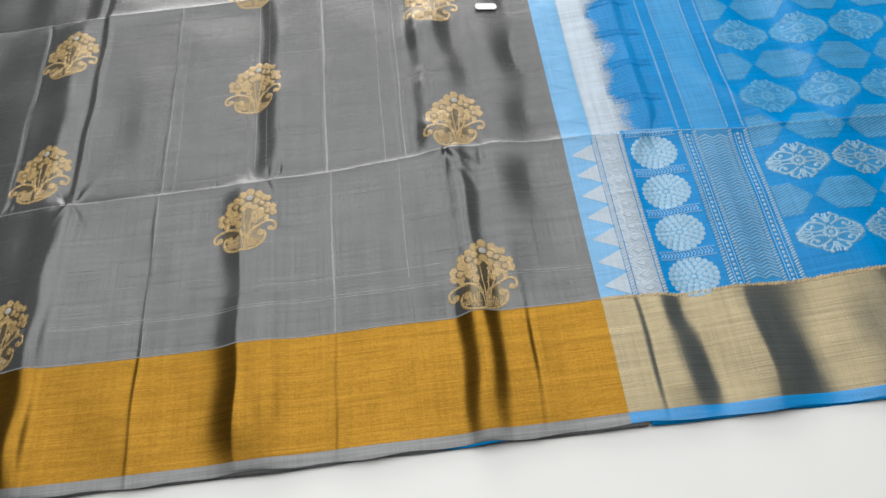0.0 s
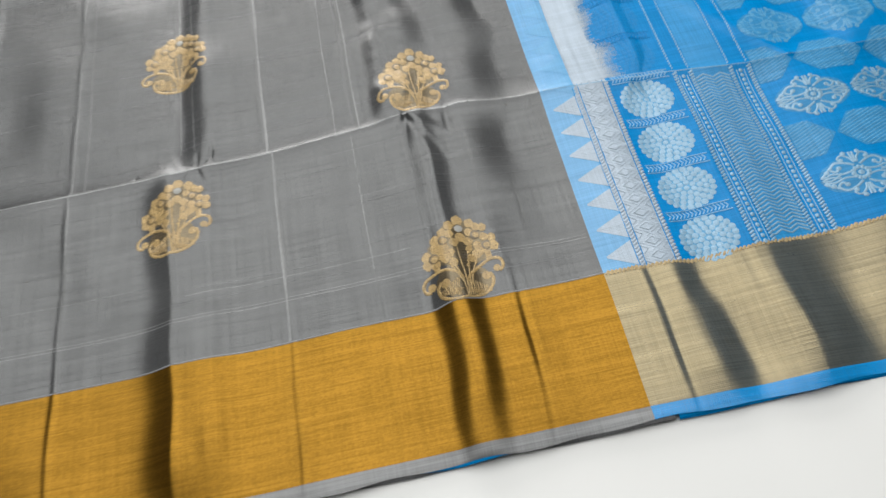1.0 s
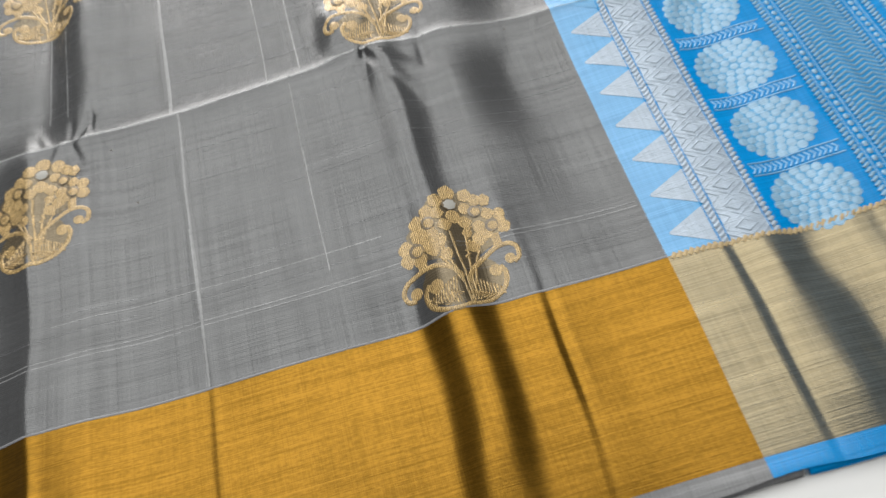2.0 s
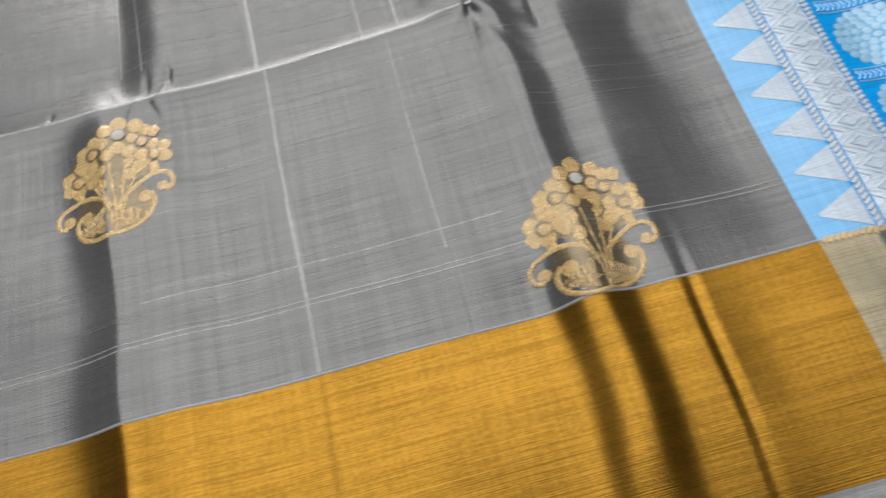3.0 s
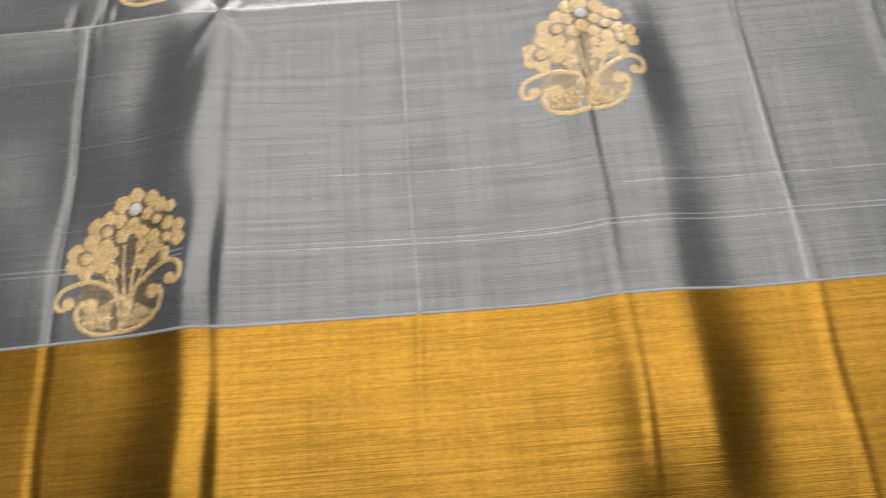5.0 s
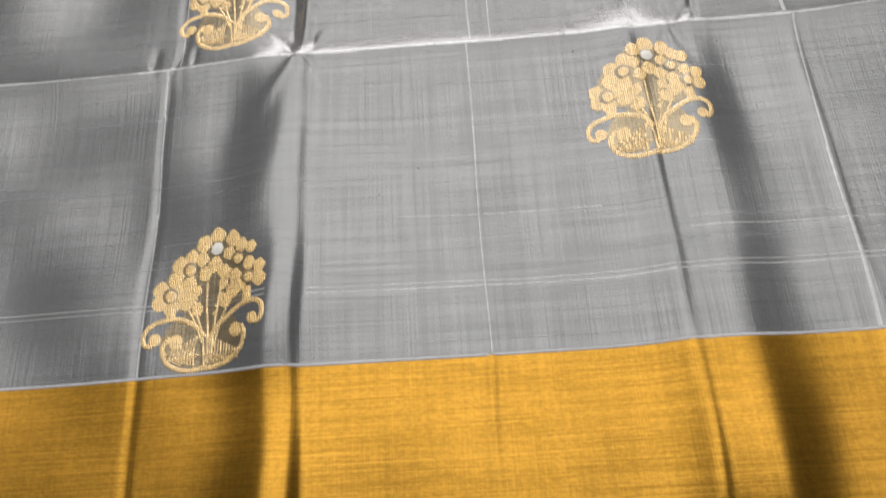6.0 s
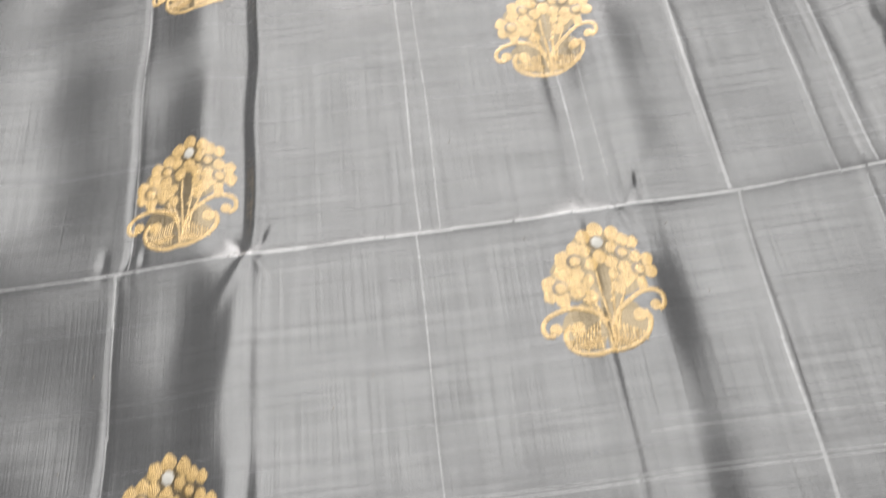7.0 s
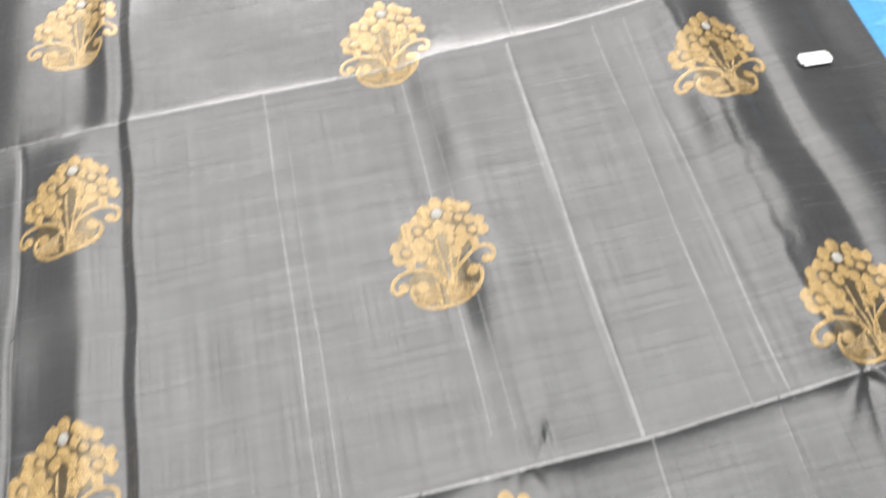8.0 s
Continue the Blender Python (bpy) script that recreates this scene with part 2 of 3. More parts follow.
# along the border; the body below the first fold; between the two folds; beyond the second
PROFILES = [
    profile([(-0.055, 0.070, 0.040, 0.30), (-0.009, 0.024, 0.006, 0.38), (0.0088, 0.0030, -0.60),
             (0.1015, 0.0016, 0.30), (0.1050, 0.0016, -0.24), (0.1985, 0.024, 0.002, 0.40), (0.2035, 0.0018, -0.26),
             (0.238, 0.010, 0.022, -0.25), (0.2915, 0.0016, 0.32), (0.2955, 0.002, -0.16), (0.364, 0.002, 0.10), (0.368, 0.002, -0.10),
             (0.4145, 0.0095, 0.76), (0.4400, 0.0085, -0.48), (0.4735, 0.0022, -0.34), (0.4785, 0.0018, 0.22), (0.481, 0.001, 0.026, -0.10),
             (0.577, 0.003, -0.26), (0.583, 0.003, 0.24), (0.613, 0.013, -0.30), (0.640, 0.011, 0.22), (0.661, 0.003, 0.25),
             (0.679, 0.005, 0.036, -0.33), (0.75, 0.018, 0.12), (0.83, 0.02, -0.25), (0.9, 0.02, 0.2),
             (-0.0735, 0.002, 0.16), (-0.0775, 0.002, -0.16), (-0.14, 0.04, 0.12), (-0.21, 0.03, 0.16)]),
    profile([(-0.055, 0.070, 0.040, 0.36), (-0.008, 0.024, 0.006, 0.32), (0.0085, 0.0030, -0.46),
             (0.1015, 0.0016, 0.22), (0.1050, 0.0016, -0.22), (0.1958, 0.022, 0.002, 0.30), (0.2008, 0.0018, -0.28),
             (0.240, 0.012, 0.020, -0.21), (0.2888, 0.002, 0.12), (0.2932, 0.002, -0.12), (0.364, 0.002, 0.10), (0.368, 0.002, -0.10),
             (0.4200, 0.005, 0.24), (0.4360, 0.004, 0.016, -0.52), (0.4700, 0.003, 0.026, -0.28), (0.512, 0.024, -0.17),
             (0.577, 0.004, -0.10), (0.583, 0.004, 0.12), (0.609, 0.014, -0.16), (0.640, 0.011, 0.2), (0.662, 0.004, 0.12),
             (0.669, 0.004, -0.12), (0.703, 0.020, -0.16), (0.75, 0.018, 0.16), (0.83, 0.02, -0.25), (0.9, 0.02, 0.2),
             (-0.0735, 0.002, 0.16), (-0.0775, 0.002, -0.16), (-0.14, 0.04, 0.12), (-0.21, 0.03, 0.16)]),
    profile([(-0.048, 0.028, 0.20), (-0.110, 0.032, 0.12), (-0.012, 0.009, -0.30), (0.0065, 0.0045, 0.75), (0.0135, 0.0035, -0.35),
             (0.1045, 0.0018, 0.14), (0.1080, 0.0018, -0.14), (0.198, 0.003, -0.2), (0.2160, 0.010, 0.020, 0.36), (0.247, 0.016, -0.10),
             (0.2845, 0.0022, 0.14), (0.2895, 0.0022, -0.14), (0.350, 0.002, 0.07), (0.354, 0.002, -0.07), (0.372, 0.003, 0.08), (0.377, 0.003, -0.08),
             (0.3955, 0.008, 0.40), (0.4080, 0.004, -0.15), (0.434, 0.018, -0.46), (0.462, 0.006, 0.14), (0.505, 0.036, -0.42),
             (0.552, 0.02, 0.14), (0.575, 0.004, -0.14), (0.625, 0.020, 0.30), (0.645, 0.005, -0.35), (0.78, 0.02, -0.16), (0.83, 0.010, 0.34), (0.88, 0.02, -0.2),
             (-0.0665, 0.002, 0.2), (-0.0705, 0.002, -0.2), (-0.15, 0.04, -0.10)]),
    profile([(-0.013, 0.009, 0.45), (0.001, 0.003, -0.4), (0.010, 0.005, 0.35), (0.193, 0.004, 0.25), (0.201, 0.004, -0.25),
             (0.29, 0.002, 0.2), (0.295, 0.002, -0.2), (0.405, 0.01, -0.35), (0.45, 0.02, -0.3), (0.48, 0.01, 0.24),
             (-0.09, 0.02, 0.2), (0.62, 0.02, -0.2), (0.8, 0.02, 0.2)]),
]
# soft dents, each a small tilt to one side: x, y, reach in x and y, slope
DENTS = [(0.606, -0.203, 0.013, 0.017, -0.30), (0.624, -0.268, 0.016, 0.026, -0.30), (0.705, -0.268, 0.020, 0.030, -0.22),
         (0.492, -0.050, 0.030, 0.060, -0.16), (0.205, -0.020, 0.016, 0.022, -0.16), (0.240, -0.060, 0.016, 0.040, -0.08),
         (0.222, -0.255, 0.012, 0.022, 0.16), (-0.024, -0.060, 0.020, 0.050, 0.16), (-0.030, 0.090, 0.022, 0.050, 0.16),
         (0.455, 0.110, 0.020, 0.040, -0.20), (0.228, 0.210, 0.016, 0.050, 0.14), (0.535, -0.020, 0.018, 0.020, 0.16),
         (0.260, -0.050, 0.030, 0.030, 0.07), (0.060, 0.120, 0.030, 0.060, 0.06)]
FOLD_1 = ((-0.9, 0.29, 0.417, 0.47, 0.546, 1.6), (-0.002, -0.001, 0.006, 0.008, 0.005, 0.005))
FOLD_2 = ((-0.9, 0.0, 0.2, 0.4, 1.6), (0.295, 0.289, 0.288, 0.296, 0.28))
# small puckers where the folds cross: x, y beyond the fold, width, length, depth
PUCKERS = [(0.2365, 0.014, 0.0016, 0.009, -0.0011), (0.223, 0.010, 0.002, 0.008, -0.0007), (0.012, 0.014, 0.003, 0.012, -0.0016),
           (0.165, 0.005, 0.0012, 0.003, -0.0006), (0.455, -0.012, 0.004, 0.016, -0.0016), (0.213, -0.010, 0.005, 0.012, 0.0002),
           (0.004, -0.012, 0.006, 0.014, 0.0014), (0.426, -0.014, 0.006, 0.014, 0.0015), (0.250, -0.010, 0.014, 0.010, -0.0005),
           (-0.06, 0.008, 0.002, 0.006, -0.0008), (-0.085, 0.008, 0.003, 0.008, -0.0009), (0.64, -0.010, 0.010, 0.018, -0.002), (0.416, 0.018, 0.028, 0.045, 0.0006)]
# wrinkles that fan out from where folds cross: x, y from the fold, heading in degrees, length, width, height
RAYS = [(0.417, 0.0, -62, 0.050, 0.0022, -0.0014), (0.418, 0.0, -98, 0.040, 0.0020, -0.0012), (0.419, 0.0, -38, 0.045, 0.0026, 0.0010),
        (0.415, 0.0, -128, 0.030, 0.0020, 0.0009), (0.418, 0.0, 68, 0.040, 0.0022, -0.0010), (0.414, 0.0, 112, 0.040, 0.0024, 0.0010),
        (0.222, 0.0, -70, 0.030, 0.0020, -0.0010), (0.216, 0.0, -112, 0.035, 0.0022, 0.0006), (0.226, 0.0, 55, 0.030, 0.0018, -0.0009),
        (0.208, 0.0, 118, 0.030, 0.0018, 0.0003), (0.008, 0.0, -60, 0.030, 0.0020, -0.0010), (0.004, 0.0, -120, 0.040, 0.0024, 0.0010),
        (0.010, 0.0, 58, 0.030, 0.0020, 0.0009), (0.002, 0.0, 122, 0.040, 0.0022, -0.0011), (-0.072, 0.0, 75, 0.030, 0.0016, -0.0008),
        (0.635, 0.0, -75, 0.040, 0.0026, -0.0015), (0.628, 0.0, -115, 0.035, 0.0026, 0.0012), (0.640, 0.0, 70, 0.035, 0.0024, -0.0012),
        (0.775, 0.0, 128, 0.110, 0.0050, 0.0020), (0.820, 0.0, -70, 0.040, 0.0030, -0.0014), (0.535, 0.0, -110, 0.030, 0.0016, 0.0006)]
LOWEST = -0.0062
WAVES = [(random.uniform(20, 70), random.uniform(15, 60), random.uniform(0, 6.28), random.uniform(0.00010, 0.00022)) for _ in range(9)]


def drift(x, y):
    """How far the end panel's weft lies askew: the offset in y at a place of the cloth."""
    x, y = np.asarray(x, float), np.asarray(y, float)
    far = np.interp(x, (SEAM_X, 0.61, 0.67, 0.735, 0.785, 0.87, 1.3), (0.0, -0.006, -0.013, -0.020, -0.022, -0.026, -0.035))
    mid = np.interp(x, (SEAM_X, 0.62, 1.3), (0.0, -0.006, -0.009))
    low = np.interp(x, (SEAM_X, 0.64, 1.3), (0.0, -0.002, -0.008))
    t = np.clip((y - BORDER) / (0.005 - BORDER), 0, 1)
    u = np.clip((y - HEM) / (BORDER - HEM), 0, 1)
    return np.where(y > BORDER, mid * (1 - t) + far * t, low * (1 - u) + mid * u)


def rise(x, y):
    """The height of the cloth's upper face."""
    x, y = np.asarray(x, float), np.asarray(y, float)
    f1, f2 = np.interp(x, *FOLD_1), np.interp(x, *FOLD_2)
    wx = x + 0.0011 * np.sin(23 * y + 7 * x) + 0.0006 * np.sin(67 * y + 31 * x + 1)
    wx = wx + (0.0014 * np.sin(190 * y) + 0.0012 * np.sin(310 * y + 1)) * np.exp(-((x - 0.414) / 0.012) ** 2) * (y > 0.03)
    low, a, b, c = (np.interp(wx, _gx, p) for p in PROFILES)
    t = 1 / (1 + np.exp(-np.clip((y + 0.172 + 0.012 * np.sin(41 * x)) / 0.011, -40, 40)))
    a = low * (1 - t) + a * t
    uneven = 1.18 + 0.22 * np.sin(37 * y + 17 * x + 0.5) + 0.16 * np.sin(71 * y - 29 * x) + 0.12 * np.sin(19 * y + 53 * x)
    a, b, c = a * uneven, b * uneven, c * uneven
    a = a * (1 - 0.36 * np.exp(-(((y - f1) / 0.020) ** 2)))
    b = b * (1 - 0.45 * np.exp(-(((y - f1) / 0.022) ** 2)))
    u = 1 / (1 + np.exp(-np.clip((y - f1) / 0.0075, -40, 40)))
    v = 1 / (1 + np.exp(-np.clip((y - f2) / 0.0075, -40, 40)))
    z = a * (1 - u) + b * u * (1 - v) + c * v
    for f, high in ((f1, 0.0020), (f2, 0.0020)):
        d = y - f
        z = z + high * np.exp(-np.sqrt(d * d + 0.0005**2) / np.where(d > 0, 0.012, 0.009))
        z = z + 0.0006 * np.exp(-np.sqrt(d * d + 0.0004**2) / 0.0026)
    for cx, cy, w, l, deep in PUCKERS:
        z = z + deep * np.exp(-((x - cx) / w) ** 2 - ((y - f1 - cy) / l) ** 2)
    for cx, cy, turn, reach, w, high in RAYS:
        ca, sa = math.cos(math.radians(turn)), math.sin(math.radians(turn))
        u, v = (x - cx) * ca + (y - f1 - cy) * sa, -(x - cx) * sa + (y - f1 - cy) * ca
        z = z + high * np.exp(-((v / (w * (1 + 1.2 * np.clip(u, 0, None) / reach))) ** 2)) * np.exp(-((u / reach) ** 2)) / (1 + np.exp(-np.clip(u / 0.0015, -40, 40)))
    for cx, cy, rx, ry, tilt in DENTS:
        z = z + tilt * (x - cx) * np.exp(-((x - cx) / rx) ** 2 - ((y - cy) / ry) ** 2)
    for kx, ky, ph, amp in WAVES:
        z = z + amp * np.sin(kx * x + ky * y + ph)
    edge = np.clip((HEM + 0.05 - y) / 0.05, 0, 1)
    z = z * (1 - 0.55 * edge**2)
    ripple = 0.0012 * np.sin(23 * x + 0.6) + 0.0006 * np.sin(61 * x) - 0.0012
    z = LOWEST + np.logaddexp(0, (z - LOWEST) / 0.0007) * 0.0007
    return z + edge**2 * ripple * 0.6 - np.clip((HEM + 0.006 - y) / 0.006, 0, 1) ** 2 * 0.0002


def lines(lo, hi, fine_lo, fine_hi, fine, coarse, stops):
    pts = [lo, *[s for s in stops if lo < s < hi], hi]
    out = [lo]
    for p, q in zip(sorted(set([*pts, fine_lo, fine_hi]))[:-1], sorted(set([*pts, fine_lo, fine_hi]))[1:]):
        step = fine if p >= fine_lo and q <= fine_hi else coarse
        n = max(1, round((q - p) / step))
        out += [p + (q - p) * i / n for i in range(1, n + 1)]
    return np.array(out)


BANDS = [0.577, 0.6065, 0.6660, 0.6840, 0.7170, 0.7370]
GX = lines(X0, X1, -0.24, 1.02, 0.0013, 0.008, [SEAM_X, SEAM_X - 0.0, *BANDS])
GY = np.unique(np.round(np.r_[lines(Y0, Y1, HEM, 0.46, 0.0020, 0.008, [BAND, BORDER]), np.arange(-0.010, 0.018, 0.0007), np.arange(0.280, 0.304, 0.0008)], 5))


def cloth(name, x0, x1, y0, y1, mat, parent, label="", lift=0.0, wobble=0.0):
    xs = GX[(GX > x0 - 1e-7) & (GX < x1 + 1e-7)]
    ys = GY[(GY > y0 - 1e-7) & (GY < y1 + 1e-7)]
    X, Y = np.meshgrid(xs, ys)
    Z = rise(X, Y) + lift
    if wobble:
        Y = Y + np.where(Y < y0 + 1e-6, wobble * (np.sin(X * 37) + np.sin(X * 91 + 1)), 0)
    nx, ny = len(xs), len(ys)
    idx = np.arange(nx * ny).reshape(ny, nx)
    f = np.stack([idx[:-1, :-1], idx[:-1, 1:], idx[1:, 1:], idx[1:, :-1]], -1).reshape(-1, 4)
    return mesh_object(name, np.stack([X, Y + drift(X, Y), Z], -1).reshape(-1, 3).tolist(), f.tolist(), mat, parent, label)


saree = tagged(new("saree"), "grey silk saree, gold border and blue end panel, folded on table", "saree")
cloth("body", X0, SEAM_X, BORDER, Y1, M_GREY, saree, "grey silk body with pressed fold lines")
cloth("border", X0, SEAM_X, BAND, BORDER, M_GOLD, saree, "gold zari border")
cloth("selvedge", X0, SEAM_X, HEM, BAND, M_SELV, saree, "narrow grey selvedge", wobble=0.0007)
cloth("pallu_border", SEAM_X, X1, BAND, BORDER, M_PALE, saree, "pale gold border over blue warp")
cloth("pallu_selvedge", SEAM_X, X1, HEM, BAND, M_RIM, saree, "narrow bright blue selvedge", wobble=0.0007)
pallu = cloth("pallu", SEAM_X, BANDS[0], BORDER, Y1, M_SKY, saree, "pale blue silk end panel with silver weaving")
cloth("lattice_band", BANDS[0], BANDS[1], BORDER, Y1, M_SILVER, pallu, "silver band with woven diamonds")
cloth("medallion_band", BANDS[1], BANDS[2], BORDER, Y1, M_BLUE, pallu, "bright blue silk band")
cloth("rope_band", BANDS[2], BANDS[3], BORDER, Y1, M_BLUE, pallu)
cloth("chevron_band", BANDS[3], BANDS[4], BORDER, Y1, M_DEEP, pallu, "silver band with woven chevrons")
cloth("rope_band", BANDS[4], BANDS[5], BORDER, Y1, M_BLUE, pallu)
cloth("pallu_field", BANDS[5], X1, BORDER, Y1, M_BLUE, pallu, "bright blue silk field")


def under_layer(front, drop, mat, label, span=(X0 + 0.01, X1 - 0.01), peeks=()):
    """A folded layer beneath, seen along the hem: a thin sheet with a rounded front fold."""
    xs = np.linspace(span[0], span[1], int((span[1] - span[0]) / 0.0045))
    ys = np.r_[HEM + front, HEM + front + 0.0006, np.linspace(HEM + 0.004, HEM + 0.06, 12)]
    verts, faces = [], []
    for x in xs:
        sway = -sum(0.0022 * math.exp(-(((x - c) / r) ** 4)) for c, r in peeks) + 0.0008 * math.sin(19 * x + drop * 4000) + 0.0005 * math.sin(53 * x + drop * 9000)
        for k, y in enumerate(ys):
            w = sway * max(0.0, 1 - k / 4)
            z = max(float(rise(x, max(y, HEM))) - drop, TOP + 0.0004)
            verts.append((x, y + w + float(drift(x, y)), z - (0.0006 if k == 0 else 0)))
    n = len(ys)
    for i in range(len(xs) - 1):
        faces += [(i * n + k, (i + 1) * n + k, (i + 1) * n + k + 1, i * n + k + 1) for k in range(n - 1)]
    mesh_object("under_layer", verts, faces, mat, saree, label)


under_layer(0.0022, 0.0009, M_BLUE, "blue silk layer folded beneath", peeks=((0.415, 0.045), (0.90, 0.34)))
for front, drop in ((-0.0008, 0.0017), (-0.0002, 0.0025), (-0.0012, 0.0033)):
    under_layer(front, drop, M_SELV, "grey silk layer folded beneath", (X0 + 0.01, 0.56))
    under_layer(front, drop, M_BLUE, "blue silk layer folded beneath", (0.563, X1 - 0.01))


# ---- woven decoration, laid on the cloth ----
class Weave:
    """Collects flat woven shapes that follow the cloth."""

    def __init__(self, lift=0.0004):
        self.v, self.f, self.lift = [], [], lift

    def add(self, pts, faces, lifts=None):
        n = len(self.v)
        self.v += [(x, y, l) for (x, y), l in zip(pts, lifts or [self.lift] * len(pts))]
        self.f += [tuple(n + i for i in f) for f in faces]

    def disc(self, x, y, r, lobes=0, dome=0.00006, squash=1.0, turn=0.0, n=16):
        pts, lifts = [(x, y)], [self.lift + dome]
        for k, (s, d) in enumerate(((0.62, 0.75), (1.0, 0.0))):
            for i in range(n):
                a = 2 * math.pi * i / n
                q = r * s * (1 + (0.09 * math.cos(lobes * a) if lobes and k else 0))
                u, w = q * math.cos(a), q * squash * math.sin(a)
                pts.append((x + u * math.cos(turn) - w * math.sin(turn), y + u * math.sin(turn) + w * math.cos(turn)))
                lifts.append(self.lift * (1 if k == 0 else 0.75) + dome * d)
        faces = [(0, 1 + i, 1 + (i + 1) % n) for i in range(n)]
        faces += [(1 + i, 1 + n + i, 1 + n + (i + 1) % n, 1 + (i + 1) % n) for i in range(n)]
        self.add(pts, faces, lifts)

    def sheet(self, x, y, rx, ry, rings=14, n=40):
        """A thin oval patch that follows the cloth closely, with a ragged rim."""
        pts = [(x, y)]
        for k in range(1, rings + 1):
            for i in range(n):
                a = 2 * math.pi * i / n
                q = k / rings * (1 + (random.uniform(-0.03, 0.03) if k == rings else 0))
                pts.append((x + rx * q * math.cos(a), y + ry * q * math.sin(a)))
        faces = [(0, 1 + i, 1 + (i + 1) % n) for i in range(n)]
        for k in range(rings - 1):
            a, b = 1 + k * n, 1 + (k + 1) * n
            faces += [(a + i, b + i, b + (i + 1) % n, a + (i + 1) % n) for i in range(n)]
        self.add(pts, faces)

    def strip(self, path, width, taper=False, dome=0.0003):
        """A raised cord along a path of points."""
        path = [Vector(p) for p in path]
        pts, lifts, n = [], [], len(path)
        for i, p in enumerate(path):
            d = (path[min(i + 1, n - 1)] - path[max(i - 1, 0)]).normalized()
            s = Vector((-d.y, d.x)) * width / 2 * ((1 - 0.7 * i / (n - 1)) if taper else 1)
            pts += [p + s, p, p - s]
            lifts += [self.lift * 0.3, self.lift + dome, self.lift * 0.3]
        faces = []
        for i in range(n - 1):
            a, b = 3 * i, 3 * i + 3
            faces += [(a, a + 1, b + 1, b), (a + 1, a + 2, b + 2, b + 1)]
        self.add([tuple(p) for p in pts], faces, lifts)

    def patch(self, corners, n=6):
        """A four-cornered sheet, divided so that it follows the folds."""
        (ax, ay), (bx, by), (cx, cy), (dx, dy) = corners
        pts = []
        for j in range(n + 1):
            for i in range(n + 1):
                u, w = i / n, j / n
                pts.append((ax * (1 - u) * (1 - w) + bx * u * (1 - w) + cx * u * w + dx * (1 - u) * w,
                            ay * (1 - u) * (1 - w) + by * u * (1 - w) + cy * u * w + dy * (1 - u) * w))
        faces = [(j * (n + 1) + i, j * (n + 1) + i + 1, (j + 1) * (n + 1) + i + 1, (j + 1) * (n + 1) + i) for j in range(n) for i in range(n)]
        self.add(pts, faces)

    def build(self, name, mat, parent, label="", kind=""):
        v = np.array(self.v)
        z = rise(v[:, 0], v[:, 1]) + v[:, 2]
        ob = mesh_object(name, np.c_[v[:, 0], v[:, 1] + drift(v[:, 0], v[:, 1]), z].tolist(), self.f, mat, parent, label)
        if kind:
            tagged(ob, kind=kind)
        return ob


def smooth_path(points, n=6):
    """A Catmull-Rom curve through points."""
    p = [Vector(q) for q in points]
    p = [2 * p[0] - p[1], *p, 2 * p[-1] - p[-2]]
    out = []
    for i in range(1, len(p) - 2):
        for k in range(n):
            t = k / n
            out.append(0.5 * (2 * p[i] + (p[i + 1] - p[i - 1]) * t + (2 * p[i - 1] - 5 * p[i] + 4 * p[i + 1] - p[i + 2]) * t * t
                              + (3 * p[i] - p[i - 1] - 3 * p[i + 1] + p[i + 2]) * t**3))
    return [tuple(q) for q in [*out, p[-2]]]


# the bouquet, in tenths of a millimetre from its base, before it leans: petals, flower hearts, scrolls and stems
PETALS = [(57, 720, 39), (-19, 676, 37), (140, 691, 35), (186, 650, 31), (235, 631, 29), (-79, 607, 35), (-145, 563, 37), (287, 522, 30), (293, 444,
          33), (232, 541, 29), (120, 609, 29), (-25, 594, 31), (50, 556, 35), (100, 515, 32), (-6, 507, 32), (165, 478, 32), (-160, 488, 34), (-88,
          459, 36), (-230, 432, 38), (-232, 364, 36), (-92, 372, 39), (157, 409, 36), (113, 357, 30), (-173, 338, 35), (-143, 420, 33), (-36, 319,
          28), (-40, 415, 26), (99, 447, 24), (281, 483, 23), (-133, 517, 25), (197, 430, 25)]
HEARTS = [(170, 575, 32), (234, 464, 33), (-87, 538, 35), (-180, 399, 37)]
SCROLLS = [[(15, 169), (-41, 232), (-126, 271), (-203, 266), (-270, 237), (-301, 188), (-289, 140), (-247, 132)], [(31, 140), (71, 217), (136, 275),
          (211, 324), (279, 333), (317, 302), (314, 246), (282, 217)], [(-165, 179), (-196, 130), (-184, 63), (-133, 19), (-55, 2), (32, 19)], [(207,
          217), (225, 169), (203, 101), (147, 48), (71, 19), (23, 13)]]
STEMS = [[(17, 24), (1, 179), (-29, 275), (-48, 362)], [(31, 43), (26, 217), (14, 343), (11, 459)], [(51, 63), (59, 217), (73, 333), (84, 440)], [(61,
          121), (96, 256), (133, 333)], [(3, 140), (-47, 256), (-79, 314)]]


